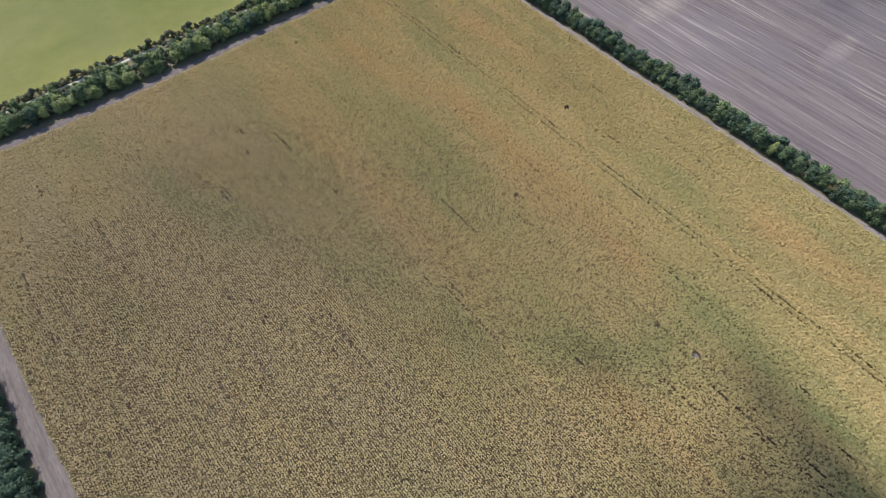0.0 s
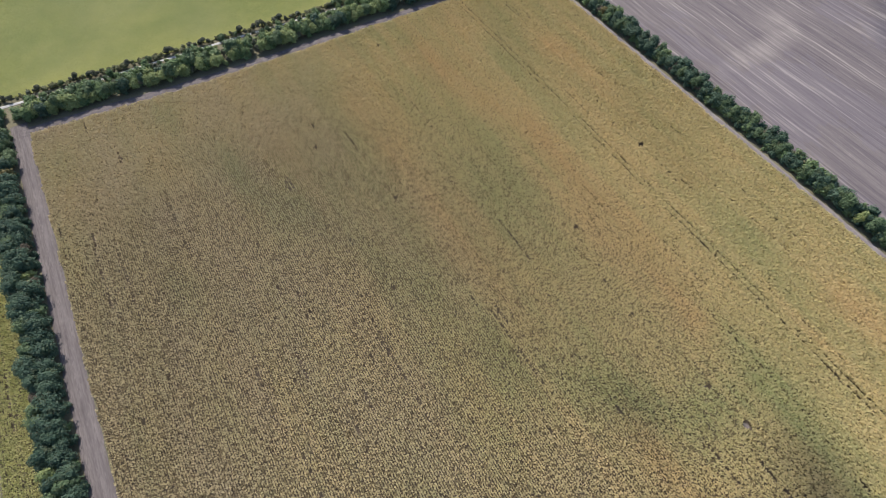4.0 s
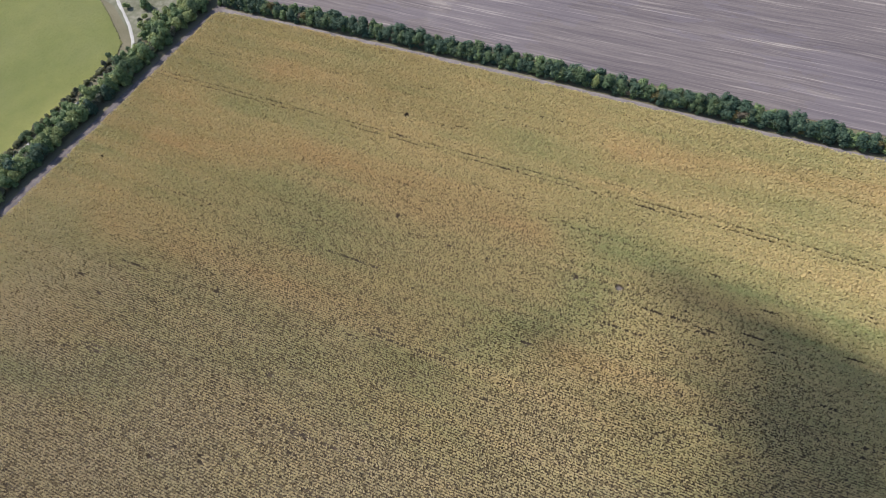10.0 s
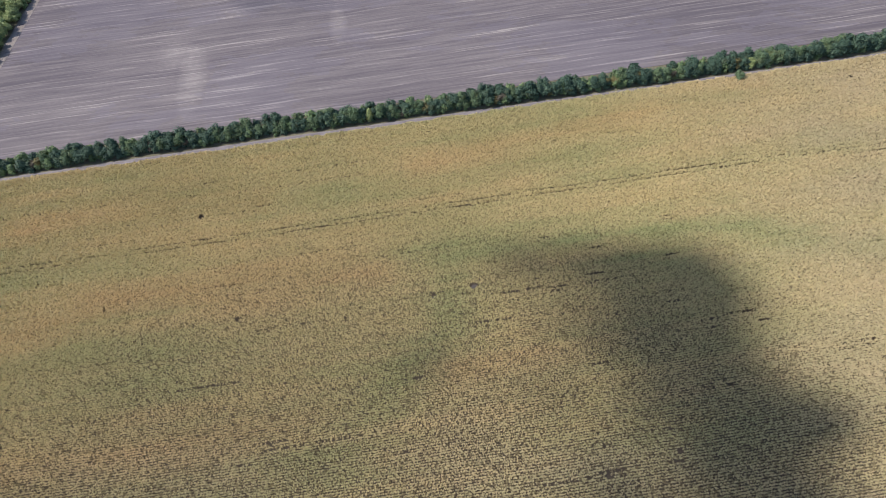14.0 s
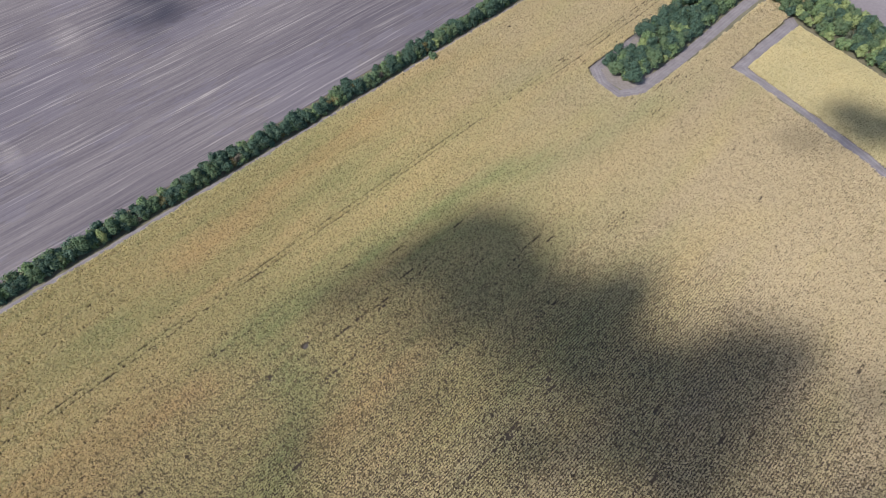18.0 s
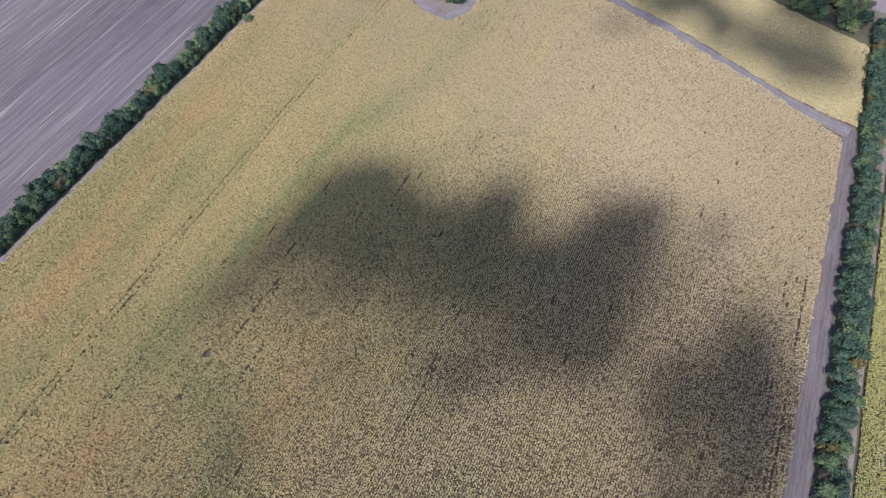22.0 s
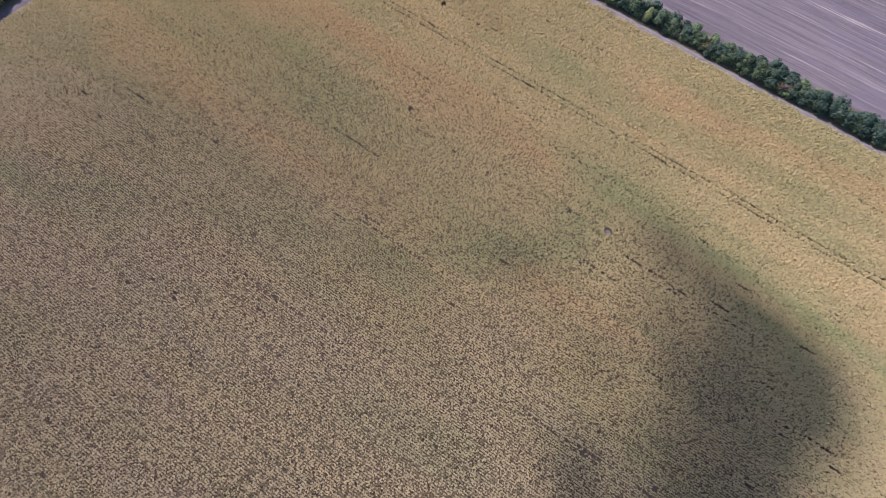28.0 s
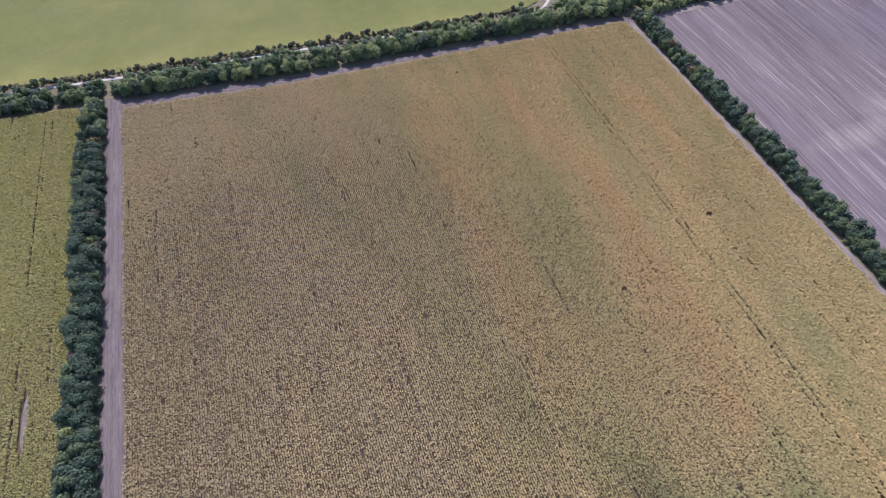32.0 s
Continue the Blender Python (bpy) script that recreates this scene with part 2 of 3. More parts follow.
def plough_material():
    """Dry ploughed earth: broad passes, finer broken furrows, crumbs, pale dry swells and damp violet hollows."""
    mat, nt, shader = material("ploughed_earth", 0.95, 0.1)
    broad = furrow_noise(nt, (0.16, 0.004), 2, 0.5, 3.0)
    streak = furrow_noise(nt, (0.62, 0.016), 3, 0.6, 2.5)
    thread = furrow_noise(nt, (1.7, 0.06), 2, 0.6, 2.5)
    crumb = noise_at(nt, 1.1, 5, (1, 0.6, 1), 0.7)
    patch = noise_at(nt, 0.016, 4, (1, 0.55, 1), 0.6)
    tone = math_node(nt, "MULTIPLY", broad, 0.18)
    for part_of, gain in ((streak, 0.30), (thread, 0.21), (crumb, 0.10), (patch, 0.26)):
        tone = math_node(nt, "ADD", tone, math_node(nt, "MULTIPLY", part_of, gain))
    # crisp pale furrow lines, in bunches
    line = furrow_noise(nt, (0.9, 0.022), 2, 0.6, 2.5)
    bunch = noise_at(nt, 0.03, 3, (1, 0.35, 1))
    edge = nt.nodes.new("ShaderNodeMapRange")
    edge.interpolation_type = "SMOOTHSTEP"
    edge.inputs["From Min"].default_value, edge.inputs["From Max"].default_value = 0.55, 0.66
    nt.links.new(line, edge.inputs["Value"])
    tone = math_node(nt, "ADD", tone, math_node(nt, "MULTIPLY", edge.outputs[0], math_node(nt, "MULTIPLY", bunch, 0.25)))
    split = nt.nodes.new("ShaderNodeSeparateXYZ")
    nt.links.new(nt.nodes.new("ShaderNodeNewGeometry").outputs["Position"], split.inputs[0])
    rough_edge = noise_at(nt, 0.12, 5, (1, 0.5, 1), 0.75)
    for px, py, rx, ry, gain in ((232, 88, 24, 6, 0.09), (250, 96, 9, 10, 0.07), (254, 33, 15, 4, 0.08), (310, -6, 18, 8, 0.08), (208, 100, 5, 60, 0.02)):
        dx = math_node(nt, "POWER", math_node(nt, "DIVIDE", math_node(nt, "SUBTRACT", split.outputs[0], px), rx), 2.0)
        dy = math_node(nt, "POWER", math_node(nt, "DIVIDE", math_node(nt, "SUBTRACT", split.outputs[1], py), ry), 2.0)
        near = math_node(nt, "SUBTRACT", math_node(nt, "MULTIPLY", rough_edge, 2.0), math_node(nt, "ADD", dx, dy), True)
        tone = math_node(nt, "ADD", tone, math_node(nt, "MULTIPLY", near, gain))
    colour = ramp(nt, tone, ((0.45, (0.098, 0.086, 0.098)), (0.55, (0.145, 0.127, 0.134)), (0.62, (0.178, 0.157, 0.160)), (0.73, (0.29, 0.26, 0.25))))
    # damp earth has a violet cast
    damp = math_node(nt, "MULTIPLY", math_node(nt, "GREATER_THAN", noise_at(nt, 0.03, 5, (1, 0.4, 1), 0.7), 0.52), 0.35)
    colour = mix(nt, damp, colour, mix(nt, tone, (0.085, 0.076, 0.098), (0.20, 0.18, 0.21)))
    nt.links.new(colour, shader.inputs["Base Color"])
    bump(nt, shader, math_node(nt, "ADD", thread, math_node(nt, "MULTIPLY", crumb, 0.6)), 0.6, 0.25)
    return mat


PLOUGH = plough_material()


# ---------------------------------------------------------------- builders
def mesh_from(name, verts, faces, mat, smooth=False):
    me = bpy.data.meshes.new(name)
    me.from_pydata([tuple(v) for v in verts], [], [tuple(f) for f in faces])
    me.materials.append(mat)
    if smooth:
        me.polygons.foreach_set("use_smooth", [True] * len(me.polygons))
    me.update()
    return me


def leaves_mesh(name, corners, mat):
    """corners: n x 3 x 3 (side, tip, side). One mesh of loose pointed leaves."""
    n = len(corners)
    me = bpy.data.meshes.new(name)
    me.vertices.add(3 * n)
    me.vertices.foreach_set("co", corners.reshape(-1).astype(np.float32))
    me.loops.add(3 * n)
    me.loops.foreach_set("vertex_index", np.arange(3 * n, dtype=np.int32))
    me.polygons.add(n)
    me.polygons.foreach_set("loop_start", np.arange(0, 3 * n, 3, dtype=np.int32))
    me.materials.append(mat)
    me.update(calc_edges=True)
    return me


def smooth_noise(x, y, size, seed):
    """Value noise, 0 to 1, with cells of that size in metres."""
    rng = np.random.default_rng(seed)
    grid = rng.random((97, 97))
    u, v = x / size + 40.3, y / size + 40.7
    i, j = np.floor(u).astype(int), np.floor(v).astype(int)
    a, b = u - i, v - j
    a, b = a * a * (3 - 2 * a), b * b * (3 - 2 * b)
    i, j = i % 96, j % 96
    return (grid[i, j] * (1 - a) + grid[i + 1, j] * a) * (1 - b) + (grid[i, j + 1] * (1 - a) + grid[i + 1, j + 1] * a) * b


def inside(x, y, corners):
    hit = np.zeros(x.shape, bool)
    for (x0, y0), (x1, y1) in zip(corners, corners[1:] + corners[:1]):
        cross = (y0 > y) != (y1 > y)
        hit ^= cross & (x < (x1 - x0) * (y - y0) / (y1 - y0 + 1e-12) + x0)
    return hit


def sheet(name, corners, z, mat, label, category):
    ob = new(name, mesh_from(name, [(x, y, z) for x, y in corners], [range(len(corners))], mat))
    return tagged(ob, label, category, kind="structure")


def strip(name, line, width, z, mat, label, category, ruts=(), rut_depth=0.06, wobble=0.25, step=2.0, seed=1):
    """A road along a line: a crowned cross-section with wheel ruts and uneven edges."""
    pts = [Vector((x, y, 0)) for x, y in line]
    path = []
    for a, b in zip(pts, pts[1:]):
        n = max(1, int((b - a).length / step))
        path += [a.lerp(b, k / n) for k in range(n)]
    path.append(pts[-1])
    across = np.linspace(-1, 1, 29)
    rng = random.Random(seed)
    verts, faces, worn = [], [], []
    for k, p in enumerate(path):
        way = (path[min(k + 1, len(path) - 1)] - path[max(k - 1, 0)]).normalized()
        side = Vector((way.y, -way.x, 0))
        left, right = (1 + wobble * (noise.noise(Vector((k * 0.35, s, seed))) + 0.4 * rng.uniform(-1, 1)) / (width / 2) for s in (3.1, 7.7))
        for u in across:
            d = u * width / 2 * (left if u < 0 else right)
            h = 0.05 * (1 - u * u)
            wear = 0.0
            for r in ruts:
                rut = math.exp(-((d - r - 0.25 * noise.noise(Vector((k * 0.06, r, seed)))) / 0.24) ** 2)
                h -= rut_depth * rut
                wear += rut
            h += 0.015 * noise.noise(Vector((p.x + d, p.y, seed)))
            if abs(u) == 1:
                h = -0.04
            q = p + side * d
            verts.append((q.x, q.y, z + h))
            worn.append(wear)
    m = len(across)
    for k in range(len(path) - 1):
        for i in range(m - 1):
            faces.append((k * m + i, k * m + i + 1, (k + 1) * m + i + 1, (k + 1) * m + i))
    me = mesh_from(name, verts, faces, mat, True)
    me.attributes.new("worn", "FLOAT", "POINT").data.foreach_set("value", worn)
    return tagged(new(name, me), label, category, kind="structure")


def leaves_at(centres, size, rng, flat=0.5, stretch=1.55):
    """Pointed leaves about the given centres, lying within some tilt of level."""
    n = len(centres)
    turn = rng.random(n) * 2 * np.pi
    tilt = (rng.random(n) - 0.5) * 2 * flat
    roll = (rng.random(n) - 0.5) * 2 * flat
    u = np.stack([np.cos(turn) * np.cos(tilt), np.sin(turn) * np.cos(tilt), np.sin(tilt)], -1)
    v = np.stack([-np.sin(turn) * np.cos(roll), np.cos(turn) * np.cos(roll), np.sin(roll)], -1)
    s = (size * (0.7 + 0.6 * rng.random(n)))[:, None]
    u, v = u * s * stretch / 2, v * s / 2
    droop = np.array([0.0, 0.0, 0.22])
    return np.stack([centres - u * 0.8 - v, centres + u - s * droop, centres - u * 0.8 + v], 1)


def view_thinning(x, y):
    """How open the stand is: thin near the middle of the big field and in its west, closing towards the far ends to
    imitate the brighter light there.
    """
    # the glow of slanting view and hot spot is imitated by fuller far ends
    far = np.clip((np.hypot((x - 65) * np.where(x > 65, 1.45, 0.95), y - 30) - 85) / 60, 0, 1)
    return (1 - 0.9 * far * far * (3 - 2 * far)) * (0.85 + 0.4 / (1 + np.exp((x - 80) / 12)))


def canopy(name, corners, rows, along, tall, size, per, mat, tone, label, holes=(), lanes=(), gaps=0, seed=5, flat=0.7, streaks=(), poor=0, wide=1.0, missing=0.04, dark=0.25):
    """A field's crop in rows along y: each plant a tuft of leaves, with wheel lanes (x, half width, from y, to y), gaps in the rows and holes left bare."""
    rng = np.random.default_rng(seed)
    xs, ys = [c[0] for c in corners], [c[1] for c in corners]
    gx, gy = np.arange(min(xs), max(xs), rows), np.arange(min(ys), max(ys), along)
    x, y = np.meshgrid(gx, gy, indexing="ij")
    row = np.repeat(np.arange(len(gx)), len(gy))
    # the drill wavers, and each row starts at its own place
    sway = 0.10 * np.sin(gy / 17.0 + 1.3) + 0.07 * np.sin(gy / 5.3)
    x = (x + sway[None, :]).ravel() + rng.normal(0, rows * 0.07, x.size)
    y = (y + rng.random(len(gx))[:, None] * along).ravel() + (rng.random(x.size) - 0.5) * along * 0.6
    edge = (smooth_noise(x, y, 3.0, seed) - 0.5) * 0.8
    keep = inside(x + edge, y + edge, corners)
    for lane, half, from_y, to_y in lanes:
        keep &= (rng.random(x.size) < 0.22) | (np.abs(x - lane - 0.5 * (smooth_noise(y, y, 30, 9) - 0.5)) > half * (0.8 + 0.4 * smooth_noise(y, y, 4.0, 10))) | (y < from_y) | (y > to_y)
    for hx, hy, ra, rb in holes:
        wob = smooth_noise(x, y, 0.9, seed + 3) * 0.9 + 0.5
        keep &= ((x - hx) / ra) ** 2 + ((y - hy) / rb) ** 2 > wob
    order = np.searchsorted(row, np.arange(len(gx) + 1))
    spots = [(min(xs), max(xs), min(ys), max(ys))] * gaps
    for x0, x1, y0, y1, count in streaks:
        spots += [(x0, x1, y0, y1)] * count
    for x0, x1, y0, y1 in spots:
        r = int(np.clip((rng.uniform(x0, x1) - min(xs)) / rows, 0, len(gx) - 1))
        y0, long = rng.uniform(y0, y1), rng.choice([0.5, 1.0, 1.8, 3.0, 5.0], p=[0.38, 0.3, 0.2, 0.09, 0.03])
        for side in range(1 + (rng.random() < 0.12)):
            r2 = min(r + 2 * side, len(gx) - 1)
            part_of = slice(order[r2], order[r2 + 1])
            keep[part_of] &= (np.abs(y[part_of] - y0) > long) | (rng.random(y[part_of].size) < 0.3)
    # stretches of a row that came up thin
    for _ in range(poor):
        r, y0, long = int(rng.integers(len(gx))), rng.uniform(min(ys), max(ys)), rng.uniform(3, 18)
        part_of = slice(order[r], order[r + 1])
        keep[part_of] &= (np.abs(y[part_of] - y0) > long) | (rng.random(y[part_of].size) < 0.5)
    keep &= rng.random(x.size) > missing * view_thinning(x, y)
    x, y = x[keep], y[keep]
    # dark withered plants stand lower than their neighbours
    stand = view_thinning(x, y)
    # fewer dark plants towards the far ends, standing in for the glow there
    withered = np.where(rng.random(x.size) < dark * stand * (0.7 + 0.6 * smooth_noise(x, y * 0.07, 0.55, seed + 6)), 0.55 + 0.45 * rng.random(x.size), 0.22 * rng.random(x.size))
    lift = tall * (0.94 + 0.08 * smooth_noise(x, y, 2.2, seed + 1)) * (0.84 + 0.16 * rng.random(x.size) - 0.22 * withered)
    ripe, warm, grey = tone(x, y)
    centres, keys = [], {"ripe": [], "warm": [], "bleach_haze": [], "tone": []}
    for k in range(per):
        z = lift * (1.0 - 0.35 * k / max(1, per - 1))
        spread = wide * np.array([0.05 + 0.03 * k, 0.05])
        centres.append(np.stack([x + rng.normal(0, spread[0], x.size), y + rng.normal(0, spread[1], x.size), z], -1))
        for key, values in zip(keys, (ripe - 0.06 * k, warm, grey, withered)):
            keys[key].append(values)
    me = leaves_mesh(name, leaves_at(np.concatenate(centres), size * np.tile(1.0 + 0.5 * np.clip(1 - stand, 0, 1), per), rng, flat), mat)
    for key, values in keys.items():
        me.attributes.new(key, "FLOAT", "POINT").data.foreach_set("value", np.repeat(np.concatenate(values), 3).astype(np.float32).clip(0, 1))
    return tagged(new(name, me), label, "crop", kind="stuff")


# ---------------------------------------------------------------- ground, fields and roads
CROP = [(0.6, 183.5), (56, 177), (120, 173.2), (187, 169.6), (190.6, 168.6), (192.2, 150), (192.3, -330), (150, -330), (146.5, -160), (146.2, -136.5),
        (138, -131.5), (128.5, -130.5), (123.5, -138), (122.5, -166), (122, -330), (111.5, -330), (110, -171), (105, -171), (60, -158.5), (30, -147), (14, -140), (0.6, -134)]
CROP_WEST = [(-12.3, 189), (-24, 190), (-140, 200), (-140, -190), (-12.3, -190)]
CROP_PALE_AT = [(106.2, -176.8), (105.0, -213), (60, -200.0), (16, -185.5), (-3.4, -179.5), (-3.4, -141.2), (14, -145.0), (30, -151.5), (60, -163.7)]
CROP_NORTH = [(-170, 224), (-41, 210), (23, 203.5), (103, 195.5), (157, 192.5), (164, 195), (176, 212), (194, 240), (225, 330), (-170, 330)]

sheet("ground", [(-2500, -2500), (2500, -2500), (2500, 2500), (-2500, 2500)], 0.0, GRASS, "dry grassy ground between the fields", "ground")
sheet("field_soil_main", CROP, 0.03, SOIL, "dark bare soil under the ripening crop", "soil")
sheet("field_soil_west", CROP_WEST, 0.03, SOIL, "dark soil under the yellow-green crop", "soil")
sheet("field_soil_pale", CROP_PALE_AT, 0.03, SOIL, "soil under the pale ripe crop", "soil")
sheet("field_soil_north", CROP_NORTH, 0.03, SOIL, "soil under the bright green crop", "soil")
sheet("meadow", [(166, 190), (206, 178), (600, 172), (600, 700), (320, 700), (182, 214)], 0.03, MEADOW, "pale dry meadow with scattered bushes", "meadow")
sheet("far_field_south", [(150, -258), (108, -240), (60, -222), (-3, -201), (-400, -150), (-400, -800), (500, -800), (500, -400)], 0.03, STUBBLE, "smooth grey harrowed field beyond the wood", "field")


def ploughed_field():
    """Long low ridges along y, finer near the tree belt."""
    gx = np.concatenate([np.arange(203.5, 330, 0.7), np.arange(330, 900, 12)])
    gy = np.arange(-420, 170.1, 6.0)
    rng = np.random.default_rng(11)
    ridge = rng.normal(0, 0.06, len(gx))
    ridge[1::2] += 0.07
    x, y = np.meshgrid(gx, gy, indexing="ij")
    top = 168.5 + 0.0 * x
    y = np.minimum(y, top - (x - 203) * 0.03 + 3)
    z = 0.05 + np.repeat(ridge[:, None], len(gy), 1) * (0.4 + smooth_noise(x, y, 9.0, 4)) + 0.06
    z = np.maximum(z, 0.03)
    m = len(gy)
    verts = np.stack([x, y, z], -1).reshape(-1, 3)
    faces = [(i * m + j, (i + 1) * m + j, (i + 1) * m + j + 1, i * m + j + 1) for i in range(len(gx) - 1) for j in range(m - 1)]
    ob = new("field_ploughed", mesh_from("field_ploughed", verts, faces, PLOUGH))
    return tagged(ob, "ploughed grey-violet earth with pale furrow streaks", "field", kind="structure")


ploughed_field()


def bare_patch(x, y, ra, rb, seed, mat=None):
    """A small ragged spot of bare grey soil in the crop."""
    rim = [(x + ra * math.cos(a) * (0.8 + 0.4 * noise.noise(Vector((a * 2, seed, 0)))), y + rb * math.sin(a) * (0.8 + 0.4 * noise.noise(Vector((a * 2, seed, 5))))) for a in np.linspace(0, 2 * math.pi, 18)[:-1]]
    return sheet("bare_patch", rim, 0.06, mat or BARE, "small ragged patch of bare pale soil", "soil")


sheet("copse_verge", [(129, -136), (138, -136), (143.2, -141), (144.6, -156), (146, -170), (140, -171), (137, -160), (131, -158), (128, -150), (127.6, -140)], 0.04, TRACK, "bare pale earth beside the copse", "ground")
bare_patch(127.9, 0.0, 0.8, 1.1, 1)
bare_patch(126.4, 11.2, 0.45, 0.6, 2)
bare_patch(141.8, -137.2, 1.0, 0.35, 6, CHALK)
bare_patch(-21.9, 78, 0.8, 9, 3)
bare_patch(-22.0, 58, 0.6, 4, 4)
strip("road_west", [(-2.4, 191), (-2.4, 60), (-2.2, -40), (-1.5, -139.5)], 5.3, 0.05, ROAD, "grey dirt road with pale wheel tracks", "road", (-1.9, -1.1, -0.5, 0.6, 1.5), seed=2)
strip("road_north", [(-3, 186.4), (56, 179.2), (120, 175.4), (188, 171.0), (199, 170.2)], 4.2, 0.055, ROAD, "grey dirt road along the shrub belt", "road", (-0.8, 0.8), seed=3)
strip("track_east", [(193.3, 171), (193.8, 108), (193.9, 50), (193.5, -8), (193.2, -64), (193.2, -330)], 1.9, 0.05, ROAD_PALE, "pale dusty field track beside the tree belt", "track", (-0.6, 0.6), seed=4)
strip("road_south", [(-1.5, -138.5), (14, -142.8), (30, -149.4), (60, -161.6), (84, -169.8), (104, -174), (109, -175.6)], 4.6, 0.06, ROAD_PALE, "grey dirt road between two crops", "road", (-0.8, 0.8), seed=5)
strip("track_south", [(108.4, -173), (108.0, -190), (107.4, -213), (118, -222), (170, -240)], 4.6, 0.052, ROAD_PALE, "dirt track turning beside the pale crop", "track", (-0.7, 0.7), seed=6)
strip("track_copse", [(151, -330), (149.3, -182), (146.2, -156), (144.4, -139), (138, -134.2), (130, -133.2), (126.3, -139), (125.6, -165), (126.6, -205), (127, -330)], 4.3, 0.058, ROAD_PALE, "grey dirt track round the copse", "track", (-0.6, 0.6), seed=7)
strip("footpath", [(-170, 222), (-37, 206.5), (17, 200), (72, 195.6), (130, 189.6), (153, 185.0), (157, 186.1), (162.3, 187.8), (167.4, 192.4), (174.6, 200.1), (183.6, 212.7), (197.1, 229.5), (240, 270)], 1.2, 0.06, CHALK, "pale chalky footpath between shrubs", "path", (), seed=8)
strip("track_field_edge", [(-11.8, 188), (-11.7, 60), (-11.7, -190)], 1.1, 0.045, TRACK, "narrow bare strip beside the yellow-green crop", "track", (), seed=9)
strip("track_plough_edge", [(201, 170.2), (240, 169.0), (300, 166.9), (420, 162.6)], 4.2, 0.2, TRACK, "pale headland track beside the ploughed field", "track", (-0.6, 0.6), seed=10)


# ---------------------------------------------------------------- crops
def near_line(x, y, line, reach):
    """1 on a line of places, falling off at that distance to either side."""
    best = np.full(x.shape, 1e9)
    for (x0, y0), (x1, y1) in zip(line, line[1:]):
        f = np.clip(((x - x0) * (x1 - x0) + (y - y0) * (y1 - y0)) / ((x1 - x0) ** 2 + (y1 - y0) ** 2), 0, 1)
        best = np.minimum(best, (x - x0 - f * (x1 - x0)) ** 2 + (y - y0 - f * (y1 - y0)) ** 2)
    return np.exp(-best / reach ** 2)


# damp hollows that stay greener, and dry swells that have turned orange: strength, reach, the line they follow
GREENER = ((0.5, 6, ((38, 168), (47, 153), (57, 124), (66, 103), (77, 75), (85, 56), (93, 36), (103, 24), (117, 10), (138, 3), (142, -18), (134, -40), (134, -75), (122, -105), (114, -157))),
           (0.4, 12, ((143, -122), (120, -138), (106, -164))), (0.34, 9, ((10, 168), (30, 100), (38, 84))), (0.24, 8, ((40, 70), (52, 30), (60, 5))), (0.2, 5, ((166, 60), (164, 20), (166, -40))))
ORANGE = ((0.45, 6, ((128, 150), (134, 123), (139, 100), (139, 62), (136, 26))), (0.36, 6, ((170, 128), (173, 90), (170, 60))), (0.42, 5, ((172, 10), (177, -24), (187, -106))), (0.36, 6, ((99, 150), (98, 91), (97, 47))),
          (0.31, 7, ((6, 150), (20, 132), (30, 112))), (0.31, 6, ((107, 8), (106, -12))), (0.31, 8, ((110, -105), (106, -132))), (0.27, 6, ((67, 95), (66, 70))))


def main_tone(x, y):
    patch = smooth_noise(x, y * 0.45, 11, 21) + 0.6 * smooth_noise(x, y * 0.4, 4.5, 22)
    ripe = 0.42 + 0.34 * patch + 0.30 * (smooth_noise(x, y * 0.03, 1.6, 25) - 0.5) + 0.34 * (smooth_noise(x, y * 0.06, 4.0, 26) - 0.5)
    warm = 0.26 * smooth_noise(x, y * 0.35, 9, 23) * smooth_noise(x, y * 0.3, 30, 24) + 0.24 * (smooth_noise(x, y * 0.12, 3.0, 29) - 0.55)
    torn = 0.55 * smooth_noise(x, y * 0.14, 2.2, 27) + 0.45 * smooth_noise(x, y * 0.4, 5.5, 28)
    for gain, reach, line in GREENER:
        ripe -= gain * (0.25 + 1.1 * torn) * near_line(x, y, line, reach * (0.8 + 0.5 * torn))
    for gain, reach, line in ORANGE:
        warm += gain * (0.25 + 1.2 * torn) * near_line(x, y, line, reach * (0.8 + 0.5 * torn))
    # the west has bleached to greyer straw; the south's grey paints haze and glare
    grey = 0.85 / (1 + np.exp((x - 82 + 22 * (smooth_noise(x, y * 0.5, 14, 30) - 0.5)) / 14)) + 0.85 / (1 + np.exp((y + 88) / 18)) - 0.2 * torn
    return ripe, warm, grey * (0.6 + 0.6 * smooth_noise(x, y * 0.3, 6, 39))


def west_tone(x, y):
    return 0.25 + 0.6 * smooth_noise(x, y * 0.4, 9, 31), 0.25 * smooth_noise(x, y, 17, 32), 0.3 * smooth_noise(x, y * 0.2, 3, 40)


def pale_tone(x, y):
    return 0.45 + 0.5 * smooth_noise(x, y, 7, 33), 0.2 * smooth_noise(x, y, 15, 34), 0.3 * smooth_noise(x, y, 9, 41)


def north_tone(x, y):
    edge = np.exp(-np.abs(y - 208.5 + 0.11 * x) / 4.5)
    return 0.75 * smooth_noise(x, y, 26, 35) * smooth_noise(x * 0.6, y, 8, 36) + 0.3 * smooth_noise(x, y, 3.0, 38) + 0.4 * edge, 0.1 * smooth_noise(x, y, 25, 37), 0.5 * smooth_noise(x, y, 18, 42) * (1 - edge)


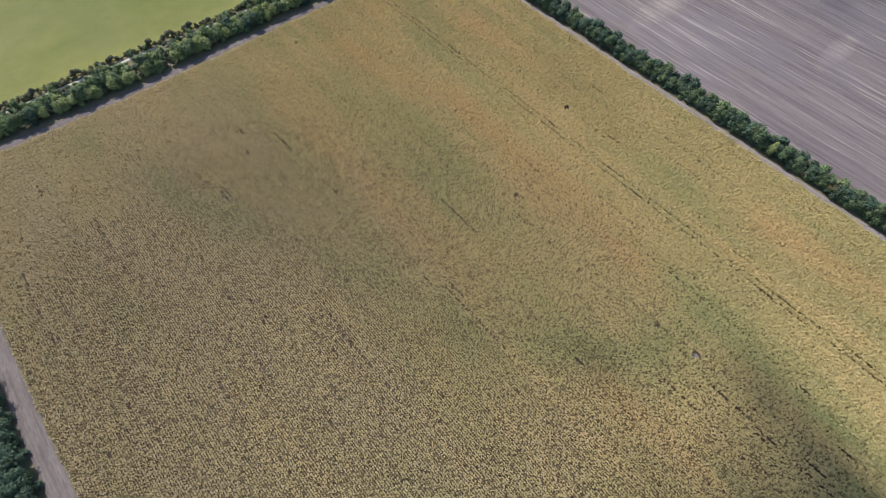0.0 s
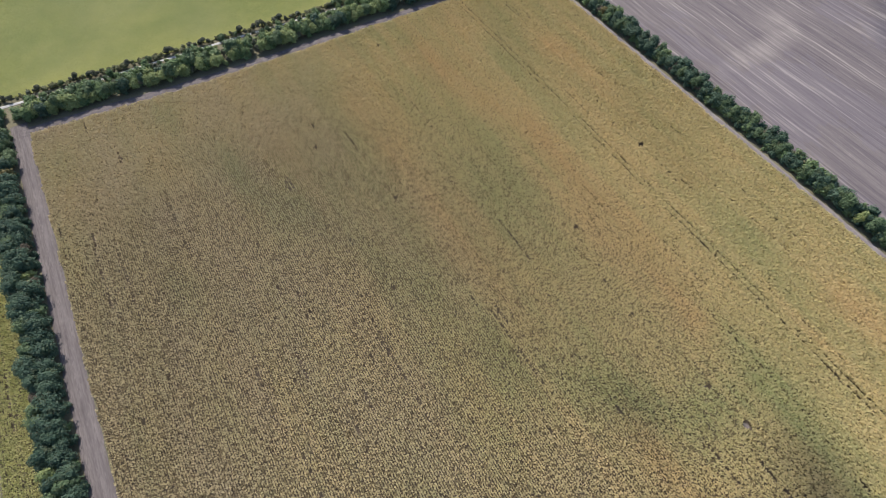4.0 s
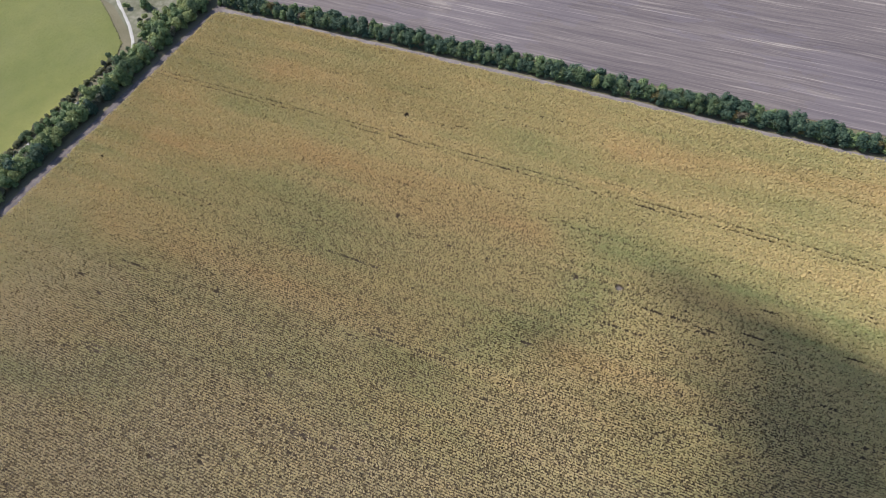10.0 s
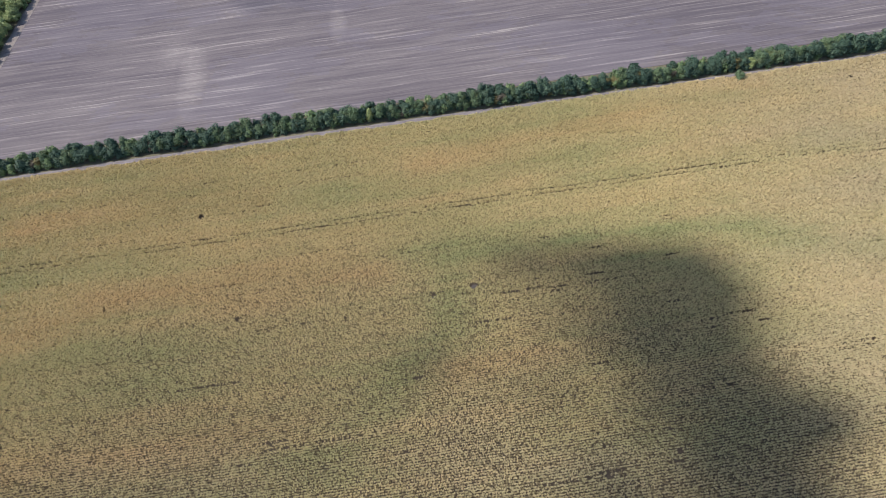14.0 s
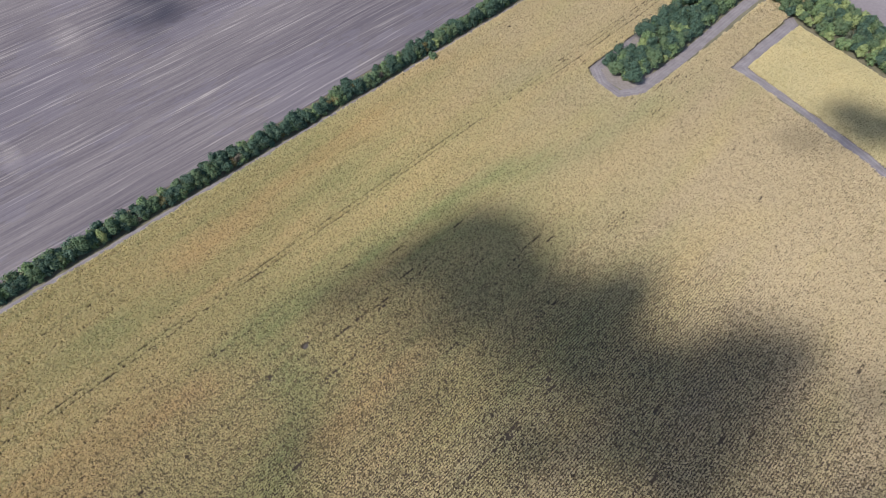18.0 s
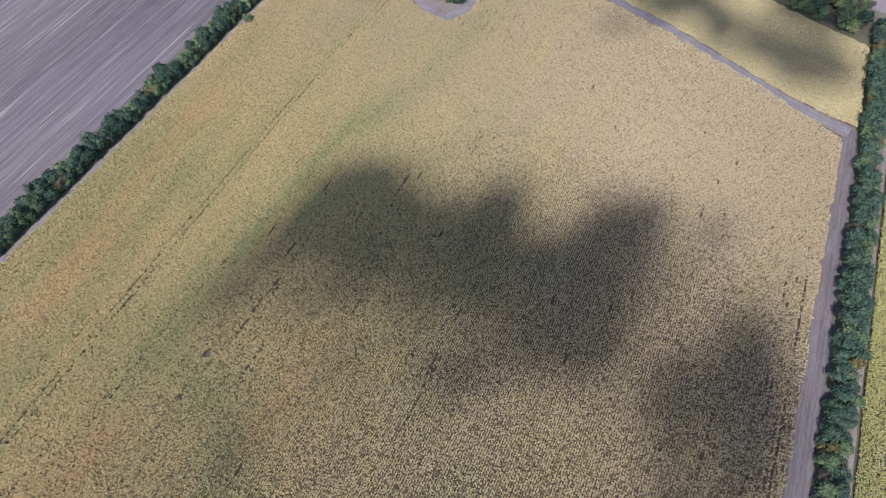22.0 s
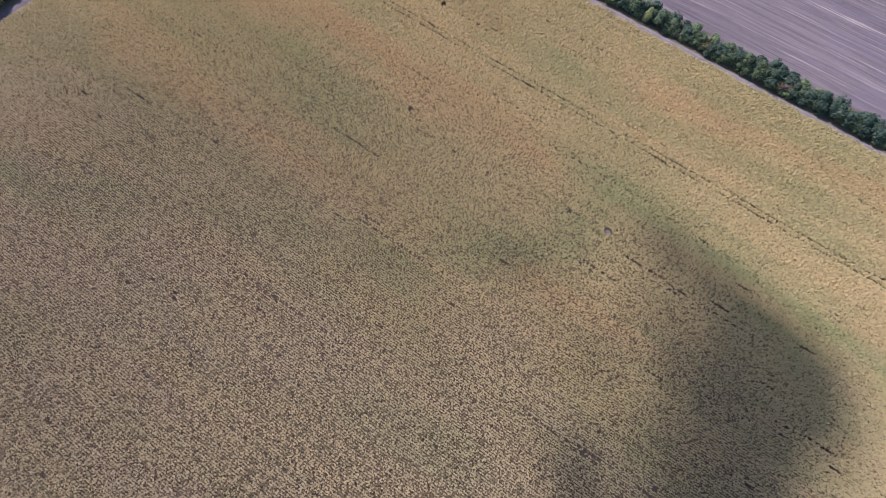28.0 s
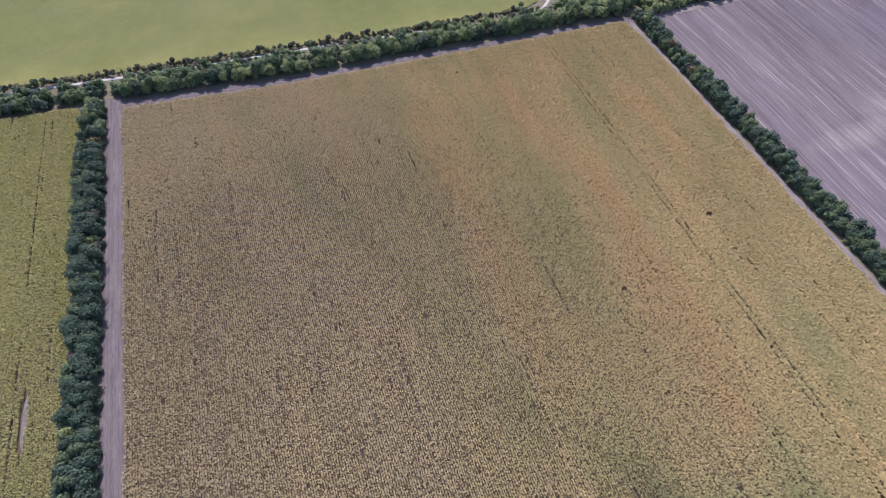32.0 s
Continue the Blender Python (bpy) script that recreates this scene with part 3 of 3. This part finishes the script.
HOLES = ((165, 76.5, 1.1, 0.9), (128.5, 62.8, 0.65, 0.7), (127.9, 0.3, 0.9, 1.3), (126.8, 11.2, 0.6, 0.8), (80.3, -36.6, 0.8, 0.8), (83.8, -20.9, 0.6, 0.6), (134, -35, 0.3, 3.0), (126, -31.8, 0.3, 3.0), (128.4, -52.9, 0.3, 2.8),
         (148.0, -42.9, 0.28, 2.0), (139.4, -21.4, 0.4, 1.6), (89.8, 98.7, 0.5, 0.6), (10.0, 130.5, 0.45, 3.5), (184.3, -136, 0.9, 1.1))
STREAKS = ((2, 9, -85, -25, 24), (3, 40, -140, -90, 16), (105, 126, -170, -128, 36), (124, 156, -190, -135, 18), (60, 110, -150, -90, 10), (20, 60, -60, -20, 6), (90, 135, -60, 60, 10), (150, 190, 60, 160, 10),
           (45, 90, 40, 150, 24), (3, 30, 60, 180, 10))
canopy("ripening_crop", CROP, 0.56, 0.235, 1.3, 0.365, 2, CROP_MAIN, main_tone, "ripening brown and green row crop with dark gaps between rows", HOLES,
       ((154.6, 0.23, -400, 200), (156.2, 0.23, -400, 200), (152.4, 0.28, -330, -115), (3.2, 0.2, -90, -20)), 90, 5, 0.7, STREAKS, 60, missing=0.05, dark=0.36)
canopy("yellow_green_crop", [(-12.3, 186), (-16, 189), (-24, 190), (-62, 193.5), (-62, -190), (-12.3, -190)], 0.6, 0.22, 1.2, 0.38, 2, CROP_GREEN, west_tone, "yellow-green row crop with a few bare strips",
       ((-21.9, 78, 0.8, 9), (-22.0, 58, 0.6, 4), (-18, -45, 0.4, 3)), ((-24.2, 0.2, 20, 190),), 60, 6, 0.8, ((-62, -14, 120, 190, 50),), 12, dark=0.13)
canopy("pale_ripe_crop", CROP_PALE_AT, 0.4, 0.22, 0.6, 0.36, 3, CROP_PALE, pale_tone, "pale golden ripe crop in an even stand", (), (), 4, 7, missing=0.0, dark=0.12)
canopy("green_crop", [(-110, 216), (-41, 210), (23, 203.5), (103, 195.5), (157, 192.5), (164, 195), (176, 212), (194, 240), (194, 290), (-110, 290)], 0.46, 0.34, 0.4, 0.72, 2, CROP_NORTH_LEAF, north_tone,
       "bright green low crop in an even stand", (), (), 6, 8, 0.09, wide=2.2, dark=0.15)


# ---------------------------------------------------------------- trees and shrubs
def crown_mesh(name, seed, wide, tall, lobes, leaves, leaf, mat, low=0.34):
    """A crown of uneven lobes: small solid hearts and many leaf clumps about them."""
    rng = np.random.default_rng(seed)
    parts, faces_core, verts_core = [], [], []
    for k in range(lobes):
        a = 2 * np.pi * (k + rng.random() * 0.7) / lobes
        high = rng.random()
        reach = wide * 0.5 * (0.35 + 0.4 * rng.random()) * (1 - 0.55 * high)
        c = np.array([math.cos(a) * reach, math.sin(a) * reach, tall * (low + (0.78 - low) * high)])
        r = wide * (0.2 + 0.12 * rng.random())
        size = np.array([r, r, r * (0.9 + 0.35 * rng.random())])
        bm = bmesh.new()
        bmesh.ops.create_icosphere(bm, subdivisions=1, radius=1)
        base = len(verts_core)
        for v in bm.verts:
            w = 0.72 + 0.18 * noise.noise(v.co * 1.7 + Vector((seed, k, 0)))
            verts_core.append(c + np.array(v.co) * size * w)
        faces_core += [[base + v.index for v in f.verts] for f in bm.faces]
        bm.free()
        n = leaves // lobes
        d = rng.normal(0, 1, (n, 3))
        d /= np.linalg.norm(d, axis=1)[:, None]
        d[:, 2] = np.where(d[:, 2] < -0.5, -d[:, 2], d[:, 2])
        lump = 0.78 + 0.34 * rng.random(n)[:, None]
        at = c + d * size * lump
        up = d + rng.normal(0, 0.45, (n, 3)) + np.array([0, 0, 0.35])
        up /= np.linalg.norm(up, axis=1)[:, None]
        u = np.cross(up, rng.normal(0, 1, (n, 3)))
        u /= np.linalg.norm(u, axis=1)[:, None]
        v = np.cross(up, u)
        s = leaf * (0.6 + 0.8 * rng.random(n))[:, None]
        parts.append(np.stack([at - u * s - v * s * 0.9, at + u * s * 1.3, at - u * s + v * s * 0.9], 1))
    q = np.concatenate(parts)
    n = len(verts_core)
    verts = np.concatenate([np.array(verts_core), q.reshape(-1, 3)])
    faces = faces_core + [(n + 3 * i, n + 3 * i + 1, n + 3 * i + 2) for i in range(len(q))]
    me = mesh_from(name, verts, faces, mat)
    me["hearts"] = n
    return me


def trunk_mesh(name, seed, tall, thick):
    rng = random.Random(seed)
    verts, faces = [], []

    def limb(a, b, r0, r1, sides=7):
        way = (b - a).normalized()
        side = way.orthogonal().normalized()
        other = way.cross(side)
        base = len(verts)
        for k in range(4):
            f = k / 3
            p = a.lerp(b, f) + Vector((rng.uniform(-1, 1), rng.uniform(-1, 1), 0)) * r0 * 0.4 * (k > 0)
            r = r0 + (r1 - r0) * f
            for s in range(sides):
                t = 2 * math.pi * s / sides
                verts.append(p + (side * math.cos(t) + other * math.sin(t)) * r)
        for k in range(3):
            for s in range(sides):
                faces.append((base + k * sides + s, base + k * sides + (s + 1) % sides, base + (k + 1) * sides + (s + 1) % sides, base + (k + 1) * sides + s))
    top = Vector((0, 0, tall * 0.55))
    limb(Vector((0, 0, -0.15)), top, thick, thick * 0.55)
    for k in range(4):
        a = 2 * math.pi * (k + rng.random() * 0.6) / 4
        limb(top * (0.6 + 0.1 * k), Vector((math.cos(a), math.sin(a), 0)) * tall * 0.24 + Vector((0, 0, tall * (0.62 + 0.08 * k))), thick * 0.5, thick * 0.15, 5)
    return mesh_from(name, verts, faces, BARK, True)


def make_tree(kind, seed, wide, tall, lobes, leaves, leaf, mat, label, category="tree", low=0.34):
    root = new(kind)
    root.empty_display_size = 0.5
    tagged(root, label, category)
    for part_name, me in (("trunk", trunk_mesh("trunk", seed, tall, tall * 0.026)), ("crown", crown_mesh("crown", seed, wide, tall, lobes, leaves, leaf, mat, low))):
        ob = new(part_name, me)
        ob.parent = root
    return root


PROTOS = {
    "dark": [make_tree("broadleaf_tree", 40 + k, 5.2, 6.6, 9, 1000, 0.20, LEAF_DARK, "dark green dense broadleaf tree in a field belt") for k in range(4)],
    "mid": [make_tree("broadleaf_tree", 50 + k, 4.8, 6.0, 9, 900, 0.20, LEAF_MID, "mid-green broadleaf tree in a field belt") for k in range(3)],
    "bright": [make_tree("broadleaf_tree", 60 + k, 4.2, 5.2, 7, 600, 0.22, LEAF_BRIGHT, "yellow-green broadleaf tree with light foliage") for k in range(2)],
    "taupe": [make_tree("broadleaf_tree", 75, 4.0, 5.0, 8, 700, 0.19, LEAF_TAUPE, "half-withered grey-brown tree among green ones")],
    "autumn": [make_tree("broadleaf_tree", 70 + k, 4.0, 5.2, 7, 560, 0.22, LEAF_AUTUMN, "tree turning yellow and brown among green ones") for k in range(2)],
    "bush": [make_tree("tall_bush", 110 + k, 4.6, 4.8, 11, 820, 0.22, LEAF_BUSH, "dense green bush leafy down to the ground", "bush", 0.14) for k in range(3)],
    "bush_bright": [make_tree("tall_bush", 115 + k, 4.4, 4.4, 11, 820, 0.2, LEAF_BRIGHT, "pale yellow-green bush leafy down to the ground", "bush", 0.14) for k in range(2)],
    "bush_dark": [make_tree("tall_bush", 120 + k, 4.4, 4.8, 11, 820, 0.22, LEAF_DARK, "dense dark green bush leafy down to the ground", "bush", 0.14) for k in range(2)],
    "shrub": [make_tree("shrub", 80 + k, 3.2, 2.6, 6, 380, 0.19, LEAF_MID, "green rounded shrub at the field edge", "shrub") for k in range(2)],
    "shrub_bright": [make_tree("shrub", 90 + k, 3.0, 2.4, 6, 360, 0.19, LEAF_BRIGHT, "yellow-green shrub in rough grass", "shrub") for k in range(2)],
    "grey": [make_tree("shrub", 95 + k, 2.6, 3.2, 6, 360, 0.16, LEAF_GREY, "grey-green feathery shrub beside the path", "shrub") for k in range(2)],
    "low": [make_tree("shrub", 100 + k, 2.6, 1.5, 6, 260, 0.16, LEAF_OLIVE, "low olive weeds and shrub at the crop edge", "shrub") for k in range(2)],
}
used = set()
joined = []


def plant(kind, x, y, size, rng, group):
    """One tree or shrub; with no group it goes into the far woodland, which is one mesh."""
    proto = PROTOS[kind][rng.randrange(len(PROTOS[kind]))]
    m = pose(x, y, 0.0, 0, 0, rng.uniform(0, 360)) @ Matrix.Diagonal((size * rng.uniform(0.9, 1.1), size * rng.uniform(0.9, 1.1), size * rng.uniform(0.88, 1.14), 1))
    if not group:
        joined.append((kind, proto, m))
        return None
    if proto.name not in used:
        used.add(proto.name)
        proto.matrix_basis = m
        return tagged(proto, group=group)
    ob = proto.copy()
    scene.collection.objects.link(ob)
    ob.matrix_basis = m
    for child in proto.children:
        c = child.copy()
        scene.collection.objects.link(c)
        c.parent = ob
    return tagged(ob, group=group)


def pick(rng, weights):
    return rng.choices(list(weights), list(weights.values()))[0]


def belt(line, offsets, step, weights, sizes, group, seed, jitter=0.9):
    """Trees along a line, in rows at the given distances to its left."""
    rng = random.Random(seed)
    pts = [Vector((x, y, 0)) for x, y in line]
    for off in offsets:
        for a, b in zip(pts, pts[1:]):
            way = (b - a).normalized()
            side = Vector((-way.y, way.x, 0))
            s = rng.uniform(0, step)
            while s < (b - a).length:
                p = a + way * s + side * (off + rng.uniform(-jitter, jitter))
                plant(pick(rng, weights), p.x, p.y, rng.uniform(*sizes), rng, group)
                s += step * rng.uniform(0.7, 1.3)


def woodland(name, kinds, label):
    """All far trees and shrubs of some kinds as one mesh."""
    verts, loops, sizes, mats, slots, n = [], [], [], [], [], 0
    cache = {}
    for kind, proto, m in joined:
        if kind not in kinds:
            continue
        for child in proto.children:
            me = child.data
            if "hearts" not in me:
                continue
            if me.name not in cache:
                co, li, lt = np.empty(len(me.vertices) * 3), np.empty(len(me.loops), np.int64), np.empty(len(me.polygons), np.int64)
                me.vertices.foreach_get("co", co)
                me.loops.foreach_get("vertex_index", li)
                me.polygons.foreach_get("loop_total", lt)
                co, hearts = co.reshape(-1, 3), me["hearts"]
                blades = co[hearts:].reshape(-1, 3, 3)[::2]
                blades = blades.mean(1, keepdims=True) + (blades - blades.mean(1, keepdims=True)) * 1.32
                solid = len(lt) - (len(co) - hearts) // 3
                li = np.concatenate([li[:3 * solid], hearts + np.arange(3 * len(blades))])
                cache[me.name] = (np.concatenate([co[:hearts], blades.reshape(-1, 3)]), li, np.full(solid + len(blades), 3), me.materials[0])
            co, li, lt, mat = cache[me.name]
            if mat not in mats:
                mats.append(mat)
            a = np.array(m)
            verts.append(co @ a[:3, :3].T + a[:3, 3])
            loops.append(li + n)
            sizes.append(lt)
            slots.append(np.full(len(lt), mats.index(mat)))
            n += len(co)
    verts, loops, sizes, slots = (np.concatenate(v) for v in (verts, loops, sizes, slots))
    me = bpy.data.meshes.new(name)
    me.vertices.add(len(verts))
    me.vertices.foreach_set("co", verts.reshape(-1).astype(np.float32))
    me.loops.add(len(loops))
    me.loops.foreach_set("vertex_index", loops.astype(np.int32))
    me.polygons.add(len(sizes))
    me.polygons.foreach_set("loop_start", np.concatenate([[0], np.cumsum(sizes)[:-1]]).astype(np.int32))
    for mat in mats:
        me.materials.append(mat)
    me.polygons.foreach_set("material_index", slots.astype(np.int32))
    me.update(calc_edges=True)
    return tagged(new(name, me), label, "woodland", kind="stuff")


WEST = {"dark": 7, "mid": 1.8, "bright": 0.25, "autumn": 0.4, "taupe": 0.8}
EAST = {"dark": 5, "mid": 2.8, "bright": 0.15, "autumn": 0.5, "taupe": 0.3}
belt([(-5.4, -52), (-5.5, 10)], (0.6, 2.7), 2.7, WEST, (0.66, 0.88), "trees of the west belt", 1, 0.5)
belt([(-5.6, 10), (-5.8, 60), (-6.0, 172)], (1.1, 4.1), 3.0, WEST, (0.88, 1.16), "trees of the west belt", 35, 0.7)
belt([(-6.0, 172), (-6.0, 189)], (0.6, 3.4), 2.9, {"mid": 3, "bright": 3, "dark": 1}, (0.85, 1.05), "trees of the west belt", 31, 0.7)
belt([(-5.4, -52), (-5.6, 60), (-5.8, 186)], (0.1, 4.4), 4.6, {"bush_dark": 5, "bush": 1.2, "taupe": 1.0}, (0.45, 0.66), "bushes under the west belt", 32, 0.5)
belt([(-3.6, -190), (-4.8, -100), (-5.4, -54)], (0.8, 3.2), 2.5, WEST, (0.72, 0.98), "", 21, 0.6)
belt([(196.6, 172), (197.2, 108), (197.4, 50), (196.8, -8), (196.5, -64), (196.5, -140)], (0.1,), 2.2, EAST, (0.62, 0.98), "trees of the east belt", 2, 0.5)
belt([(196.9, -142), (196.9, -260)], (0.2,), 2.3, EAST, (0.62, 0.98), "", 22, 0.6)
belt([(196.2, 172.6), (196.8, 108), (197.0, 50), (196.4, -8), (196.1, -64), (196.1, -250)], (0.0,), 2.6, {"bush_dark": 3, "bush": 2}, (0.6, 0.85), "", 33, 0.5)
belt([(199.0, 172), (199.6, 108), (199.8, 50), (199.1, -8), (198.8, -64), (198.8, -240)], (0.0,), 3.4, {"dark": 4, "mid": 2.4, "bush": 2}, (0.65, 1.0), "", 23, 0.5)
belt([(191, 176.4), (188, 176.6), (120, 181.0), (56, 184.6), (1, 191.8)], (0.0,), 2.4, {"bush": 5, "bush_dark": 1.0, "mid": 1.4, "bush_bright": 4, "grey": 2}, (0.88, 1.14), "bushes and trees of the north belt", 3, 0.6)
belt([(197, 177.6), (188, 179.6), (120, 183.6), (56, 187.2), (-2, 194.6)], (0.0,), 2.7, {"bush": 5, "mid": 2, "grey": 2, "bush_bright": 4, "bush_dark": 0.4}, (0.9, 1.2), "", 4, 0.8)
belt([(186, 181.8), (120, 186.4), (56, 190.4), (0, 197.4)], (0.0, -1.8, -3.2), 2.7, {"bush": 3, "shrub": 3, "grey": 4, "shrub_bright": 2}, (0.55, 0.85), "", 34, 1.0)
belt([(-23.4, 195.0), (-40, 196.5), (-110, 205)], (1.0, -1.8, -4.4), 2.8, {"bush": 4, "bush_dark": 4, "mid": 1}, (0.75, 1.0), "", 5)
belt([(-110, 216.4), (-41, 208.6), (23, 202.2), (103, 194.3), (156, 191.0)], (0.0,), 1.7, {"low": 6, "grey": 4, "shrub": 0.8}, (0.45, 1.05), "low shrubs beside the footpath", 6, 0.7)
belt([(-110, 217.6), (-41, 209.8), (23, 203.2), (103, 195.2), (156, 191.9)], (0.0,), 2.6, {"low": 6}, (0.45, 0.8), "", 36, 0.5)
belt([(202, 173.0), (240, 172.6), (320, 170)], (0.0, 2.6, 5.2, 7.8, 11.0), 2.6, {"bright": 3, "bush_bright": 7, "bush": 2.5, "shrub_bright": 2}, (0.75, 1.1), "", 7, 1.6)
belt([(168, 186.5), (184, 183), (200, 179)], (0.0, 3.5), 2.8, {"bright": 2, "bush": 3, "bush_bright": 5, "shrub_bright": 2}, (0.75, 1.05), "", 27, 1.4)
belt([(122, -222), (108.5, -216.5), (77, -207.5), (41, -195), (2, -183.5)], (0.5, 4.0, 7.4, 10.8, 14.2, 17.6), 3.3, {"bright": 2.2, "mid": 5, "dark": 3, "bush": 2, "grey": 1.4}, (0.75, 1.05), "", 8, 1.4)
COPSE = {"dark": 7, "mid": 2.4, "bush": 1.4, "bush_bright": 0.9, "grey": 2.2}
belt([(136.0, -139.5), (136.5, -166)], (-5.6, -2.6, 0.4, 3.0), 2.8, COPSE, (0.7, 1.12), "", 9, 0.9)
belt([(136.5, -166), (138.0, -200), (139, -330)], (-5.6, -2.4, 0.8, 4.2, 7.0), 3.0, COPSE, (0.75, 1.2), "", 37, 1.0)
belt([(-5, 192.8), (-20.2, 194.2)], (0.6, -2.0, -4.4), 2.8, {"bush": 4, "bush_dark": 4, "mid": 1}, (0.7, 0.95), "", 38)
belt([(142.0, -143.5), (141.6, -153)], (-1.6, 1.0), 2.4, {"bush_dark": 5, "dark": 3, "grey": 1}, (0.65, 0.95), "", 39, 0.7)
belt([(131.0, -140), (129.8, -160), (130.6, -185), (132, -230)], (0.0, 3.0), 2.5, {"bush_dark": 5, "bush": 2, "bush_bright": 0.8, "mid": 1}, (0.6, 1.0), "", 29, 0.8)
woodland("far_woodland", ("dark", "mid", "bright", "autumn", "taupe", "bush", "bush_bright", "bush_dark"), "dense green broadleaf wood and outer belt trees")
woodland("far_shrubs", ("shrub", "shrub_bright", "grey", "low"), "green and grey shrubs under the belt trees")

rng_meadow = random.Random(12)
for _ in range(330):
    mx, my = rng_meadow.uniform(176, 275), rng_meadow.uniform(182, 265)
    if my > 184 + max(0, 200 - mx) * 0.2 and my < mx + 25:
        plant(pick(rng_meadow, {"shrub": 3, "shrub_bright": 4, "low": 4, "grey": 3, "bush": 0.8, "bush_bright": 2.2}), mx, my, rng_meadow.uniform(0.4, 1.0), rng_meadow, "bushes in the meadow")
for sx, sy, size, kind in ((191.5, -101.5, 1.25, "shrub"), (162, 189.5, 0.6, "shrub"), (156.4, 193.9, 0.75, "shrub")):
    plant(kind, sx, sy, size, rng_meadow, "single bushes")


# ---------------------------------------------------------------- clouds that shade the fields
CLOUD_BASE = 950.0


def cloud(name, blobs, seed, label):
    """A broken cloud of many puffs, thinning towards its edges. blobs: the shade on the ground (x, y, half length, half width, thickness)."""
    rng = np.random.default_rng(seed)
    bm = bmesh.new()
    bmesh.ops.create_icosphere(bm, subdivisions=1, radius=1)
    ball = np.array([v.co for v in bm.verts])
    tris = np.array([[v.index for v in f.verts] for f in bm.faces])
    bm.free()
    shift = np.array(SUN_WAY) / SUN_WAY.z * CLOUD_BASE
    verts, faces, n = [], [], 0
    for x, y, a, b, thick in blobs:
        count = int(a * b * 1.1 * thick)
        for _ in range(count):
            reach = math.sqrt(rng.random()) * 0.72 + abs(rng.normal(0, 0.2))
            turn = rng.random() * 2 * np.pi
            up = rng.random() * 8
            r = (1.1 + 1.9 * rng.random()) * (1.0 if reach < 0.8 else 0.7)
            c = np.array([x + a * reach * math.cos(turn), y + b * reach * math.sin(turn), 0]) + shift + np.array(SUN_WAY) * up
            verts.append(c + ball * r * np.array([1.15, 1.15, 0.8]))
            faces.append(tris + n)
            n += len(ball)
    ob = new(name, mesh_from(name, np.concatenate(verts), np.concatenate(faces), CLOUD, True))
    return tagged(ob, label, "cloud", kind="structure")


cloud("cloud", ((120, -56, 12, 12, 0.45), (112, -62, 10, 9, 0.34), (124, -42, 10, 14, 0.45), (129, -28, 7, 14, 0.27), (133, -14, 5, 10, 0.1), (106, -54, 10, 11, 0.4), (95, -55, 9, 9, 0.4), (82, -66, 8, 14, 0.42), (78, -52, 12, 12, 0.45),
                (66, -55, 11, 12, 0.45), (50, -74, 10, 17, 0.5), (58, -60, 10, 12, 0.45), (43, -84, 6, 8, 0.3), (47, -52, 10, 12, 0.45), (49, -40, 8, 9, 0.35), (112, -20, 14, 8, 0.05), (100, -16, 14, 9, 0.05), (75, -22, 12, 8, 0.12),
                (95, -36, 20, 9, 0.06), (63, -34, 14, 8, 0.1), (100, -46, 16, 9, 0.22), (98, -40, 12, 9, 0.28), (106, -34, 8, 7, 0.22), (94, -62, 8, 8, 0.34), (84, -42, 14, 9, 0.2), (68, -42, 13, 9, 0.26), (113, -42, 10, 10, 0.24), (90, -28, 32, 10, 0.02), (110, 12, 9, 6, 0.07), (25, -86, 8, 8, 0.05), (36, -66, 7, 14, 0.12)), 1, "broken white cloud that shades the ripening crop")
cloud("cloud", ((13, -56, 10, 13, 0.38), (24, -40, 10, 14, 0.25), (8, -38, 9, 14, 0.36), (16, -20, 10, 10, 0.14)), 2, "small white cloud over the dirt road")
cloud("cloud", ((70, -177, 13, 9, 0.4), (55, -178, 14, 11, 0.45), (36, -168, 14, 11, 0.4), (72, -156, 9, 5, 0.15), (62, -165, 7, 5, 0.08), (15, -165, 16, 13, 0.4), (14, -190, 20, 12, 0.4)), 3, "long thin white cloud over the pale crop")
cloud("cloud", ((304, -38, 26, 16, 0.11), (290, 52, 22, 32, 0.05)), 4, "thin white cloud over the ploughed field")
